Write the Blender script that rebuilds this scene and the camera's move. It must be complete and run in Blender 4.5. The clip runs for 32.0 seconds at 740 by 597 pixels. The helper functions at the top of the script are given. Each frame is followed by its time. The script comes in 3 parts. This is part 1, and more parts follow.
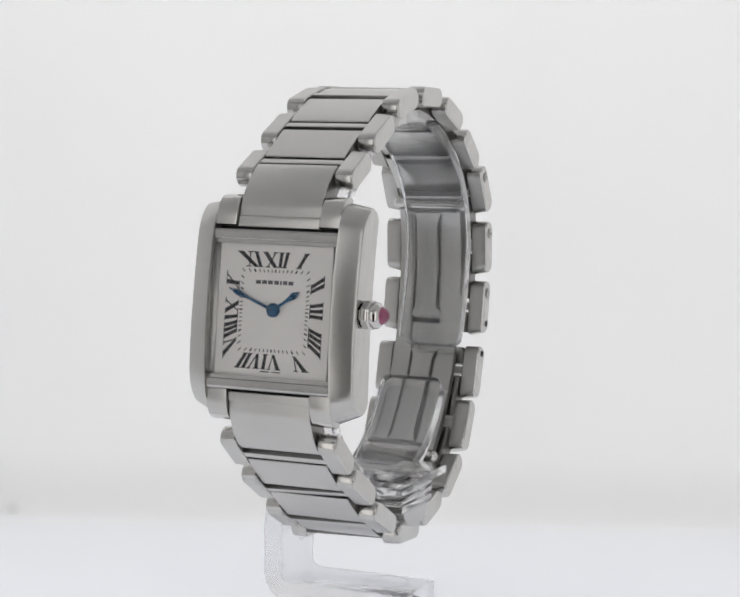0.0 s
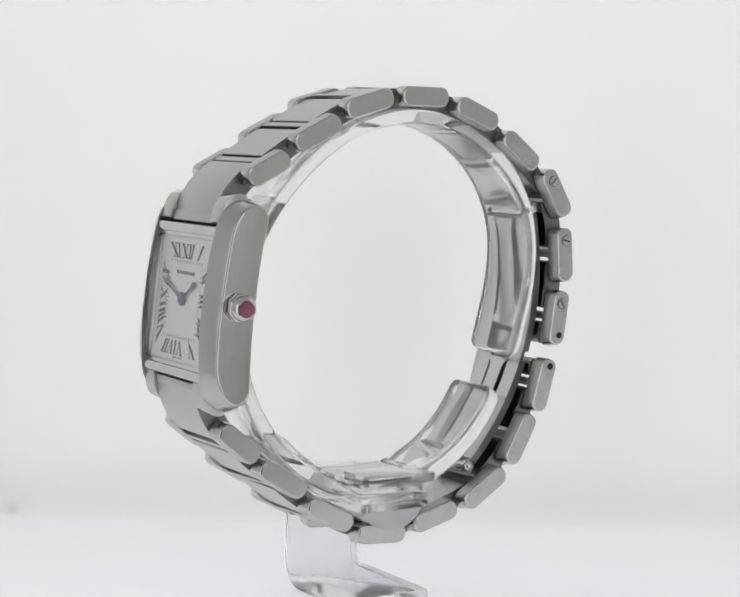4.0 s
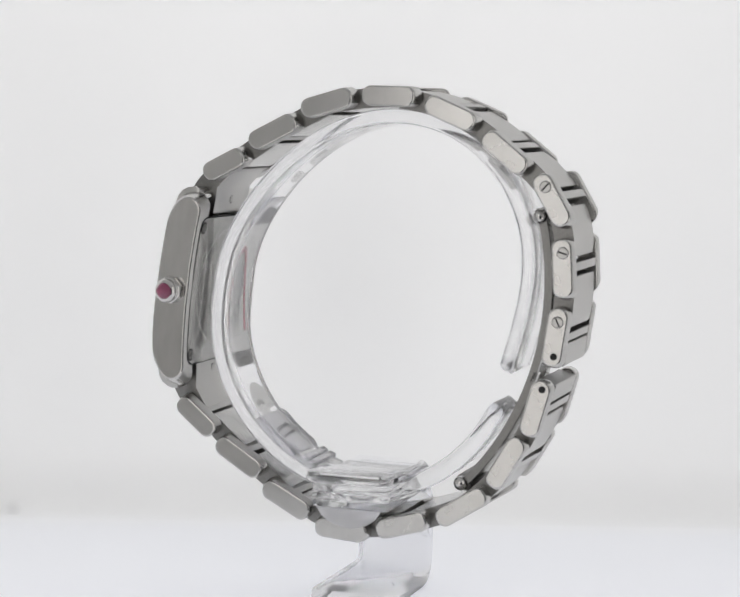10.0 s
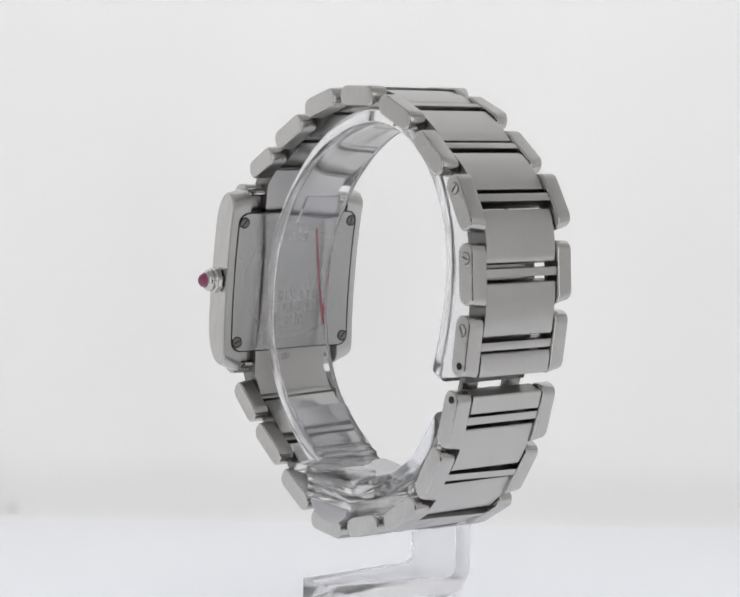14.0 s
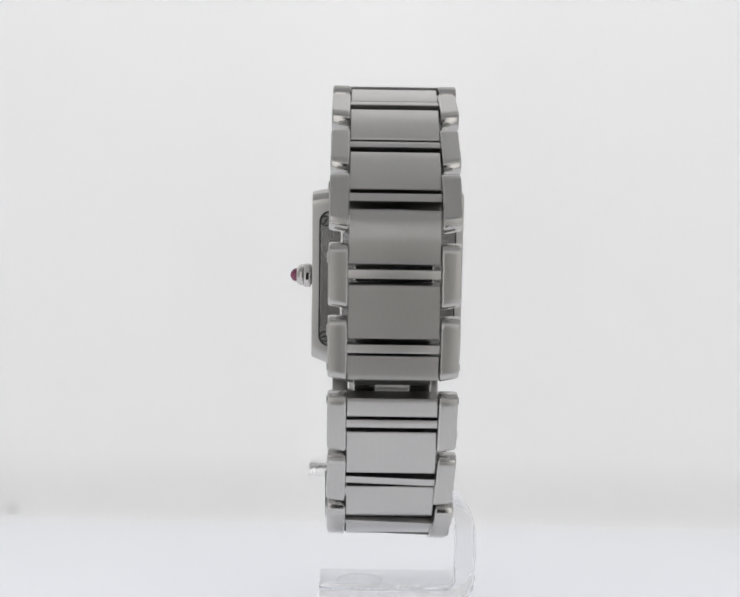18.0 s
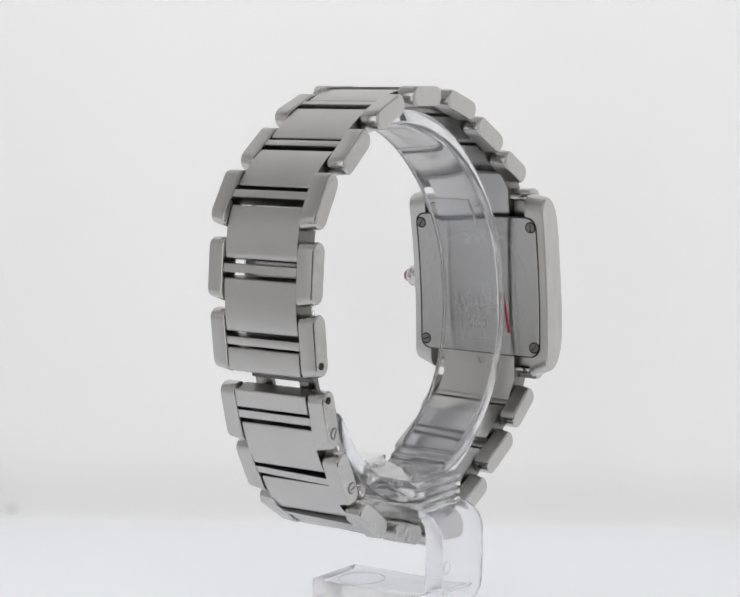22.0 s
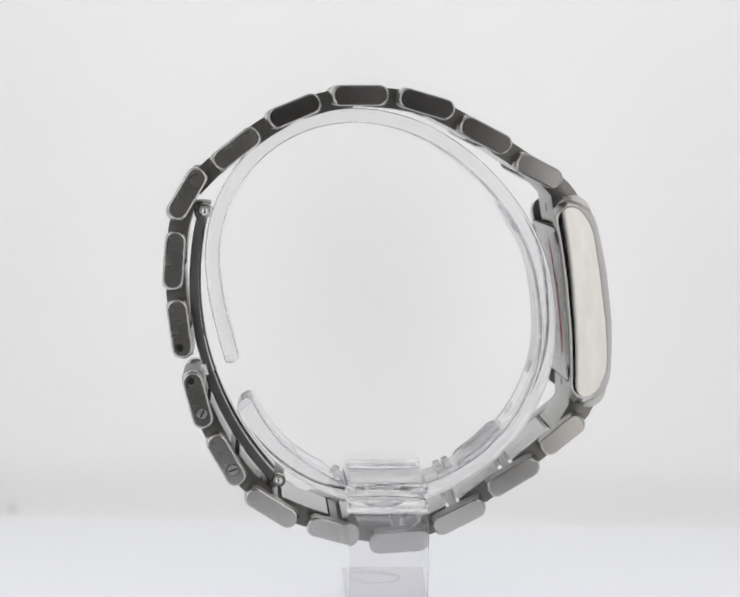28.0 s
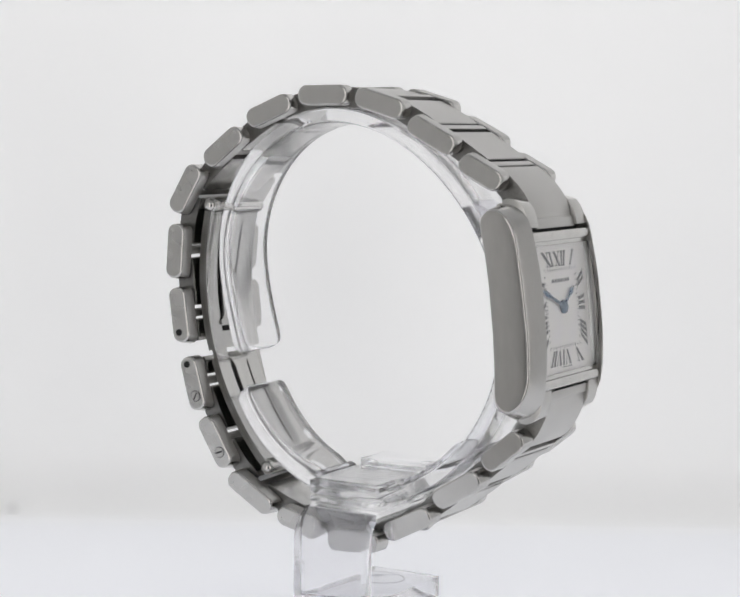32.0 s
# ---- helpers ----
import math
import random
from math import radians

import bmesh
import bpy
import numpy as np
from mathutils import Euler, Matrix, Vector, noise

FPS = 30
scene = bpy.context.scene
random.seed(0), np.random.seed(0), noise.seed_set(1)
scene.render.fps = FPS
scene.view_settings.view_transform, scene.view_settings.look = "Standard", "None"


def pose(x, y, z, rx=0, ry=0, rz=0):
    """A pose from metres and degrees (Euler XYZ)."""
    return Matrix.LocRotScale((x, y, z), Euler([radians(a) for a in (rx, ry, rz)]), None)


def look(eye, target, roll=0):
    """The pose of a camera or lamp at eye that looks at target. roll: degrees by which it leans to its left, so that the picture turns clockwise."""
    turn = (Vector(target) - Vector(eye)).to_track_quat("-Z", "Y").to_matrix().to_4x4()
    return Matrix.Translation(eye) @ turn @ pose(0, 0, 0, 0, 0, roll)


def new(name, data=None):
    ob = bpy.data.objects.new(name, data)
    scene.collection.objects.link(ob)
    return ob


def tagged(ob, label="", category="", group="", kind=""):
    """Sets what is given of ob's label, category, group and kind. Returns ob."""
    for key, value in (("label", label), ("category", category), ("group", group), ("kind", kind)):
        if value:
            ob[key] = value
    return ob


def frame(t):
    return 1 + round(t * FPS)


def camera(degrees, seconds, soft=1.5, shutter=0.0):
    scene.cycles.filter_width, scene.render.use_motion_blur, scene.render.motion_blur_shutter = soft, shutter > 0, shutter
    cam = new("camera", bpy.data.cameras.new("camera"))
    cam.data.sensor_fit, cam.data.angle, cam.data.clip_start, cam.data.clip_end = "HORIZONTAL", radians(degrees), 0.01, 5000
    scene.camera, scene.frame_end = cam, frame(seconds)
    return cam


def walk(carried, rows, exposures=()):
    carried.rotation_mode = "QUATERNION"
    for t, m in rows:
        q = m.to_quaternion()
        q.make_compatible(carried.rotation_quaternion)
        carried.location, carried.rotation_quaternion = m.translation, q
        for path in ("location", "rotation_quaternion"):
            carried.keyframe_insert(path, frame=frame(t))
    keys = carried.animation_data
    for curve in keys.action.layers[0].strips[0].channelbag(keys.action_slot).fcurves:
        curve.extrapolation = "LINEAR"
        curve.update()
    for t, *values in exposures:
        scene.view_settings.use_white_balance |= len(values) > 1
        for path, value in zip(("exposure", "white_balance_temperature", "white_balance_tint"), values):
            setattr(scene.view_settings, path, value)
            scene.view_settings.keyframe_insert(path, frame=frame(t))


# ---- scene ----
CLIP = 32.0
FLOOR = -59.8          # support level below the lens, in millimetres
MID = 1.5              # the bracelet's middle plane off the turning axis, mm
EYE = Vector((0.0, -0.220, 0.0598))
YAW, PITCH, ROLL = radians(-0.236), radians(-5.707), 0.836

cam = camera(23.164, CLIP, soft=2.0)
AIM = EYE + Vector((math.sin(YAW) * math.cos(PITCH), math.cos(YAW) * math.cos(PITCH), math.sin(PITCH)))
walk(cam, [(0.0, look(EYE, AIM, ROLL)), (CLIP, look(EYE, AIM, ROLL))])

# ---- light and exposure ----
world = bpy.data.worlds.new("studio_dark")
world.use_nodes = True
world.node_tree.nodes["Background"].inputs[0].default_value = (0.01, 0.01, 0.012, 1)
world.node_tree.nodes["Background"].inputs[1].default_value = 0.2
scene.world = world
scene.view_settings.exposure = -0.175
FLANK_LIGHT = 1.08      # the two upright light panels beside the lens
SHEET_GLOW = 0.40      # glow added to the backdrop and floor sheet


# ---- materials ----
def material(name, color, rough=0.5, metal=0.0, **more):
    m = bpy.data.materials.new(name)
    m.use_nodes = True
    b = m.node_tree.nodes["Principled BSDF"]
    b.inputs["Base Color"].default_value = (*color, 1)
    b.inputs["Roughness"].default_value = rough
    b.inputs["Metallic"].default_value = metal
    for key, value in more.items():
        b.inputs[key.replace("_", " ")].default_value = value
    return m


def grain(m, stretch, scale, rough, color, bump, island=0.0):
    """Streaks of the brush along one local axis and soft blotches of handling: into roughness, colour and a fine bump."""
    nt = m.node_tree
    n, l = nt.nodes, nt.links
    b = n["Principled BSDF"]
    co = n.new("ShaderNodeTexCoord")
    mp = n.new("ShaderNodeMapping")
    mp.inputs["Scale"].default_value = stretch
    fine = n.new("ShaderNodeTexNoise")
    fine.inputs["Scale"].default_value = scale
    fine.inputs["Detail"].default_value = 4
    big = n.new("ShaderNodeTexNoise")
    big.inputs["Scale"].default_value = 160
    big.inputs["Detail"].default_value = 3
    l.new(co.outputs["Object"], mp.inputs["Vector"])
    l.new(mp.outputs[0], fine.inputs["Vector"])
    l.new(co.outputs["Object"], big.inputs["Vector"])
    mix = n.new("ShaderNodeMath")
    mix.operation = "MULTIPLY_ADD"
    mix.inputs[1].default_value = 0.65
    l.new(fine.outputs["Fac"], mix.inputs[0])
    half = n.new("ShaderNodeMath")
    half.operation = "MULTIPLY"
    half.inputs[1].default_value = 0.35
    l.new(big.outputs["Fac"], half.inputs[0])
    l.new(half.outputs[0], mix.inputs[2])
    for sock, (lo, hi) in (("Roughness", rough),):
        r = n.new("ShaderNodeMapRange")
        r.inputs["To Min"].default_value, r.inputs["To Max"].default_value = lo, hi
        r.inputs["From Min"].default_value, r.inputs["From Max"].default_value = 0.3, 0.7
        l.new(mix.outputs[0], r.inputs["Value"])
        l.new(r.outputs[0], b.inputs[sock])
    ramp = n.new("ShaderNodeValToRGB")
    ramp.color_ramp.elements[0].position, ramp.color_ramp.elements[1].position = 0.3, 0.7
    ramp.color_ramp.elements[0].color = (*color[0], 1)
    ramp.color_ramp.elements[1].color = (*color[1], 1)
    l.new(mix.outputs[0], ramp.inputs[0])
    l.new(ramp.outputs[0], b.inputs["Base Color"])
    if bump:
        bp = n.new("ShaderNodeBump")
        bp.inputs["Strength"].default_value = bump
        bp.inputs["Distance"].default_value = 0.000004
        l.new(fine.outputs["Fac"], bp.inputs["Height"])
        l.new(bp.outputs[0], b.inputs["Normal"])
    return m


STEEL = ((0.53, 0.523, 0.505), (0.60, 0.593, 0.575))
def across(m, amount):
    """Brushing along the thing spreads its gloss sideways, along the local y axis."""
    n, l = m.node_tree.nodes, m.node_tree.links
    v = n.new("ShaderNodeVectorTransform")
    v.vector_type, v.convert_from, v.convert_to = "VECTOR", "OBJECT", "WORLD"
    v.inputs[0].default_value = (0, 1, 0)
    l.new(v.outputs[0], n["Principled BSDF"].inputs["Tangent"])
    n["Principled BSDF"].inputs["Anisotropic"].default_value = amount
    return m


brushed = grain(material("brushed_steel", STEEL[1], 0.3, 1.0), (0.06, 1.0, 1.0), 16000, (0.31, 0.37), ((0.545, 0.537, 0.52), (0.605, 0.598, 0.58)), 0.09)
brushed_rail = grain(material("brushed_case_steel", STEEL[1], 0.3, 1.0), (1.0, 1.0, 0.05), 16000, (0.27, 0.33), STEEL, 0.08)
across(brushed, 0.75)
across(brushed_rail, 0.6)
satin = grain(material("satin_steel", STEEL[1], 0.15, 1.0), (1.0, 1.0, 0.3), 900, (0.19, 0.21), STEEL, 0.0)
polished = grain(material("polished_steel", STEEL[1], 0.06, 1.0), (1.0, 1.0, 1.0), 3000, (0.03, 0.08),
                 ((0.60, 0.59, 0.57), (0.66, 0.65, 0.635)), 0.0)
link_flank = grain(material("link_flank_steel", STEEL[1], 0.15, 1.0), (1.0, 1.0, 0.3), 900, (0.18, 0.21), STEEL, 0.0)
worn_flank = grain(material("worn_link_flank_steel", STEEL[1], 0.3, 1.0), (1.0, 1.0, 1.0), 500, (0.26, 0.285), STEEL, 0.0)
flank_steel = grain(material("polished_flank_steel", STEEL[1], 0.06, 1.0), (1.0, 1.0, 0.3), 900, (0.06, 0.07), STEEL, 0.0)
inner_steel = grain(material("inner_steel", STEEL[1], 0.25, 1.0), (1.0, 0.3, 1.0), 1500, (0.20, 0.23), ((0.53, 0.525, 0.51), (0.56, 0.555, 0.54)), 0.0)
# shade and dark reflections between parts are put into this darker steel colour
shaded_side = grain(material("shaded_steel_side", STEEL[1], 0.3, 1.0), (1.0, 1.0, 1.0), 3000, (0.30, 0.38), ((0.19, 0.187, 0.18), (0.26, 0.256, 0.247)), 0.0)
screw_steel = grain(material("screw_steel", STEEL[1], 0.3, 1.0), (1.0, 1.0, 1.0), 3000, (0.30, 0.38), STEEL, 0.0)
# darker base colour stands for the bracelet's dark inside mirrored in the back
back_steel = grain(material("shaded_back_steel", STEEL[1], 0.25, 1.0), (1.0, 1.0, 0.08), 9000, (0.25, 0.28), ((0.40, 0.396, 0.382), (0.44, 0.435, 0.42)), 0.0)
dark_gap = material("dark_recess", (0.03, 0.03, 0.03), 0.6, 0.6)
acrylic = material("clear_acrylic", (0.988, 0.988, 0.995), 0.04, 0.0, Transmission_Weight=0.95, IOR=1.45)
hazy = material("moulded_acrylic", (1.0, 1.0, 1.0), 0.02, 0.0, Transmission_Weight=1.0, IOR=1.2, Coat_Weight=1.0, Coat_IOR=1.7, Coat_Roughness=0.05)
leg_clear = material("clear_acrylic_sheet", (0.985, 0.985, 1.0), 0.03, 0.0, Transmission_Weight=0.88, IOR=1.22)
frosted = material("frosted_acrylic_edge", (0.97, 0.97, 0.99), 0.15, 0.0, Transmission_Weight=0.8, IOR=1.45)
milky = material("milky_acrylic", (1.0, 1.0, 1.0), 0.05, 0.0, Transmission_Weight=0.9, IOR=1.3, Coat_Weight=1.0, Coat_IOR=1.7, Coat_Roughness=0.05)
# whitish face: floor light mirrored inside the clear foot is put into its colour
foot_face = material("whitened_foot_face", (0.93, 0.93, 0.95), 0.25, 0.0, Transmission_Weight=0.45, IOR=1.3)
frosted_clear = material("clear_moulded_pad", (0.97, 0.97, 1.0), 0.08, 0.0, Transmission_Weight=0.93, IOR=1.3)
crystal_glass = material("sapphire_glass", (1, 1, 1), 0.0, 0.0, Transmission_Weight=1.0, IOR=1.4)
ruby = material("pink_cabochon", (0.45, 0.1, 0.21), 0.05, 0.0, Transmission_Weight=0.6, IOR=1.65)
blue_steel = material("blued_steel", (0.02, 0.085, 0.17), 0.2, 0.75)
ink = material("black_print", (0.018, 0.018, 0.02), 0.45)
grey_ink = material("grey_print", (0.10, 0.10, 0.11), 0.45)
red_line = material("red_film_edge", (0.45, 0.015, 0.05), 0.4)
engraved = material("engraved_steel", (0.45, 0.44, 0.43), 0.32, 1.0)


def pearl():
    m = material("silvered_dial", (0.88, 0.87, 0.85), 0.42, 0.4)
    nt = m.node_tree
    n, l = nt.nodes, nt.links
    co = n.new("ShaderNodeTexCoord")
    tex = n.new("ShaderNodeTexNoise")
    tex.inputs["Scale"].default_value = 420
    tex.inputs["Detail"].default_value = 3
    ramp = n.new("ShaderNodeValToRGB")
    ramp.color_ramp.elements[0].color = (0.95, 0.925, 0.925, 1)
    ramp.color_ramp.elements[1].color = (0.97, 0.915, 0.86, 1)
    middle = ramp.color_ramp.elements.new(0.5)
    middle.color = (0.97, 0.95, 0.91, 1)
    ramp.color_ramp.elements[0].position, ramp.color_ramp.elements[1].position = 0.3, 0.7
    l.new(co.outputs["Object"], tex.inputs["Vector"])
    l.new(tex.outputs["Fac"], ramp.inputs[0])
    l.new(ramp.outputs[0], n["Principled BSDF"].inputs["Base Color"])
    return m


dial_mat = pearl()


def tent_mat(name, a, b, rough):
    m = material(name, a, rough)
    nt = m.node_tree
    n, l = nt.nodes, nt.links
    co = n.new("ShaderNodeTexCoord")
    t1 = n.new("ShaderNodeTexNoise")
    t1.inputs["Scale"].default_value = 14
    t1.inputs["Detail"].default_value = 3
    ramp = n.new("ShaderNodeValToRGB")
    ramp.color_ramp.elements[0].color, ramp.color_ramp.elements[1].color = (*a, 1), (*b, 1)
    ramp.color_ramp.elements[0].position, ramp.color_ramp.elements[1].position = 0.3, 0.7
    l.new(co.outputs["Object"], t1.inputs["Vector"])
    l.new(t1.outputs["Fac"], ramp.inputs[0])
    l.new(ramp.outputs[0], n["Principled BSDF"].inputs["Base Color"])
    t2 = n.new("ShaderNodeTexNoise")
    t2.inputs["Scale"].default_value = 2500
    bp = n.new("ShaderNodeBump")
    bp.inputs["Strength"].default_value, bp.inputs["Distance"].default_value = 0.1, 0.00005
    l.new(co.outputs["Object"], t2.inputs["Vector"])
    l.new(t2.outputs["Fac"], bp.inputs["Height"])
    l.new(bp.outputs[0], n["Principled BSDF"].inputs["Normal"])
    return m



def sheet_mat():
    """The sheet with its added glow: neutral where it stands, a little bluer where it lies, with a soft change in the
    bend.
    """
    m = tent_mat("white_glowing_sheet", (0.80, 0.80, 0.795), (0.825, 0.825, 0.82), 0.65)
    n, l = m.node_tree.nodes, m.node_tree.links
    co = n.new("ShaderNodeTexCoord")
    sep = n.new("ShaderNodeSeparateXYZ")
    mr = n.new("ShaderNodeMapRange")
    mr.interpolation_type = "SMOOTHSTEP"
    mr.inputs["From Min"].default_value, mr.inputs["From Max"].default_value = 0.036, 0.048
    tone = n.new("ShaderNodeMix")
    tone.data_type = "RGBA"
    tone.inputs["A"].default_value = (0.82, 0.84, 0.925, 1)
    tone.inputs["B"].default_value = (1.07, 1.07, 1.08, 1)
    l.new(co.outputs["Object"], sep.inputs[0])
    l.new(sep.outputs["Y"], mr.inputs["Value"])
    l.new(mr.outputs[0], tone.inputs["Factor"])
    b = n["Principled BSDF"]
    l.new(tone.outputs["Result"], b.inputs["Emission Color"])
    # painted glow: brighter up the back and nearer the lens, dimmer to the sides
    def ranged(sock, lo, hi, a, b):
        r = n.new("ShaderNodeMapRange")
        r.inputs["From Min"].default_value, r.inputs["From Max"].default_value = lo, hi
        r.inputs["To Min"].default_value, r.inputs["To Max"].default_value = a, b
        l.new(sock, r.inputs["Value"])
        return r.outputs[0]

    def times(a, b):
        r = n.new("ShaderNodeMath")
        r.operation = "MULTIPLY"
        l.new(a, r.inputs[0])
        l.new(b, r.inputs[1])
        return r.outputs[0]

    up = ranged(sep.outputs["Z"], 0.002, 0.080, SHEET_GLOW * 0.74, SHEET_GLOW * 1.12)
    lying = ranged(sep.outputs["Y"], 0.0, 0.044, SHEET_GLOW * 1.24, SHEET_GLOW * 0.98)
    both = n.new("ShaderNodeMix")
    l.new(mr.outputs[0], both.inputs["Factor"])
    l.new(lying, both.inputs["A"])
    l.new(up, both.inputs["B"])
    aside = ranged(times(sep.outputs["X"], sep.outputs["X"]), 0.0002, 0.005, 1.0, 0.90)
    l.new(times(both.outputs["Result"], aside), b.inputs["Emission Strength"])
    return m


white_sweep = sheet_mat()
white_wall = tent_mat("white_tent_cloth", (0.675, 0.68, 0.685), (0.715, 0.72, 0.725), 0.8)
# side walls: the light falling on them is put into a lighter cloth colour
lit_wall = tent_mat("lit_tent_cloth", (0.785, 0.785, 0.778), (0.825, 0.825, 0.818), 0.8)
dark_room = tent_mat("dark_studio", (0.05, 0.053, 0.066), (0.066, 0.07, 0.084), 0.9)


def glowing(name, color, strength):
    m = material(name, (0.8, 0.8, 0.8), 0.6)
    m.node_tree.nodes["Principled BSDF"].inputs["Emission Color"].default_value = (*color, 1)
    m.node_tree.nodes["Principled BSDF"].inputs["Emission Strength"].default_value = strength
    return m


flank_mat = glowing("warm_light_panel", (1.0, 0.965, 0.94), FLANK_LIGHT)


# ---- mesh helpers (millimetres, lens level at z = 0) ----
def mesh(name, verts, faces, mats, idx=None, smooth=False):
    me = bpy.data.meshes.new(name)
    me.from_pydata([(x * 0.001, y * 0.001, z * 0.001) for x, y, z in verts], [], faces)
    for m in mats if isinstance(mats, (list, tuple)) else [mats]:
        me.materials.append(m)
    if idx:
        me.polygons.foreach_set("material_index", idx)
    bm = bmesh.new()
    bm.from_mesh(me)
    bmesh.ops.recalc_face_normals(bm, faces=bm.faces)
    bm.to_mesh(me)
    bm.free()
    if smooth:
        me.shade_smooth()
        me.set_sharp_from_angle(angle=radians(smooth if smooth is not True else 35))
    return me


def part(name, me, parent, m=None, label=""):
    ob = new(name, me)
    ob.parent = parent
    if m is not None:
        ob.matrix_basis = m
    return tagged(ob, label)


def bevelled(me, width, segments=2, angle=30):
    """Rounds the hard edges of a mesh."""
    bm = bmesh.new()
    bm.from_mesh(me)
    edges = [e for e in bm.edges if e.is_manifold and e.calc_face_angle(0) > radians(angle)]
    bmesh.ops.bevel(bm, geom=edges, offset=width * 0.001, segments=segments, profile=0.6, affect="EDGES", clamp_overlap=True)
    bm.to_mesh(me)
    bm.free()
    me.shade_smooth()
    me.set_sharp_from_angle(angle=radians(40))
    return me


def loft(name, rings, mats, idx=None, smooth=35, closed=True):
    """A skin over rings of equally many points, with both ends capped."""
    n = len(rings[0])
    verts = [v for r in rings for v in r]
    faces = [(i * n + j, i * n + (j + 1) % n, (i + 1) * n + (j + 1) % n, (i + 1) * n + j)
             for i in range(len(rings) - 1) for j in range(n)]
    if closed:
        faces += [tuple(range(n))[::-1], tuple((len(rings) - 1) * n + j for j in range(n))]
    me = mesh(name, verts, faces, mats, None, smooth)
    if closed:
        for p in list(me.polygons)[-2:]:
            p.use_smooth = False
    if idx:
        for p in me.polygons:
            p.material_index = idx(p)
    return me


def box(name, x0, x1, y0, y1, z0, z1, mats, bevel=0.0, segments=2):
    v = [(x, y, z) for x in (x0, x1) for y in (y0, y1) for z in (z0, z1)]
    f = [(0, 1, 3, 2), (4, 6, 7, 5), (0, 4, 5, 1), (2, 3, 7, 6), (0, 2, 6, 4), (1, 5, 7, 3)]
    me = mesh(name, v, f, mats)
    return bevelled(me, bevel, segments) if bevel else me


def at(x, y, z, rx=0, ry=0, rz=0):
    return pose(x * 0.001, y * 0.001, z * 0.001, rx, ry, rz)


def rounded(L, H, r, n=5):
    """A rectangle L by H with round corners, as points (s, t)."""
    out = []
    for cx, cy, a0 in ((L / 2 - r, H / 2 - r, 0), (-L / 2 + r, H / 2 - r, 90), (-L / 2 + r, -H / 2 + r, 180), (L / 2 - r, -H / 2 + r, 270)):
        for k in range(n + 1):
            a = radians(a0 + 90 * k / n)
            out.append((cx + r * math.cos(a), cy + r * math.sin(a)))
    return out


# ---- the light tent ----
def plate(name, x0, x1, y0, y1, z0, z1, mat, label, category):
    return tagged(new(name, box(name, x0, x1, y0, y1, z0, z1, mat)), label, category, kind="structure")


BACK, SIDE, FRONT, TOP, LOW = 52.0, 165.0, -178.0, 190.0, -110.0


def sweep():
    """The floor sheet, and the back sheet that rises from it in a tight bend."""
    z0 = FLOOR - FLOOR
    plate("floor", -SIDE, SIDE, -62, BACK - 9, -3, 0, white_sweep, "bluish-white floor sheet of a light tent with added glow", "floor")
    plate("table", -SIDE, SIDE, -57, BACK - 2, LOW, -3, dark_room, "dark plinth under the floor sheet", "plinth")
    prof = [(BACK - 9, 0.0)]
    R = 9.0
    for k in range(1, 13):
        a = radians(90 * k / 12)
        prof.append((BACK - R + R * math.sin(a), R - R * math.cos(a)))
    prof.append((BACK, TOP))
    under = [(BACK - 9, -3.0), (BACK + 3, -3.0), (BACK + 3, TOP)]
    ring = prof + under[::-1]
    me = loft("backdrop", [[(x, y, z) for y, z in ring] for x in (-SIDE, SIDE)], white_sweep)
    tagged(new("backdrop", me), "plain white backdrop sheet with added glow, bent up from the floor", "backdrop", kind="structure")
    plate("wall_left", -SIDE - 4, -SIDE, FRONT, BACK + 3, LOW, TOP, lit_wall, "white cloth side wall of the light tent", "wall")
    plate("wall_right", SIDE, SIDE + 4, FRONT, BACK + 3, LOW, TOP, lit_wall, "white cloth side wall of the light tent", "wall")
    # the front sheet with its opening for the lens
    o, w, h = -42.0, 63.0, 92.0
    v = [(-SIDE, LOW), (o, LOW), (o, h), (w, h), (w, LOW), (SIDE, LOW), (SIDE, TOP), (-SIDE, TOP)]
    n = len(v)
    verts = [(x, FRONT, z) for x, z in v] + [(x, FRONT - 4, z) for x, z in v]
    faces = [tuple(range(n)), tuple(range(n, 2 * n))[::-1]] + [(i, (i + 1) % n, n + (i + 1) % n, n + i) for i in range(n)]
    tagged(new("wall_front", mesh("wall_front", verts, faces, white_wall)), "white cloth front of the tent with an opening", "wall", kind="structure")
    plate("ceiling", -SIDE - 4, SIDE + 4, FRONT - 4, BACK + 3, TOP, TOP + 4, white_wall, "white cloth top of the light tent", "ceiling")
    for x0, x1 in ((-130, -43), (64, 150)):
        flank = box("light_panel", x0, x1, FRONT + 1, FRONT + 5, LOW + 10, 150, flank_mat, 1.0)
        tagged(new("light_panel", flank), "upright warm white glowing panel beside the opening", "light panel", "panels beside the opening")
    # the unlit room round the tent
    for nm, x0, x1, y0, y1, z0, z1 in (("room_floor", -700, 700, -900, 500, LOW - 4, LOW), ("room_ceiling", -700, 700, -900, 500, 700, 704),
                                       ("room_wall_back", -700, 700, 500, 504, LOW, 700), ("room_wall_front", -700, 700, -904, -900, LOW, 700),
                                       ("room_wall_left", -704, -700, -900, 500, LOW, 700), ("room_wall_right", 700, 704, -900, 500, LOW, 700)):
        plate(nm, x0, x1, y0, y1, z0, z1, dark_room, "dark unlit studio surface round the tent", "wall")


sweep()


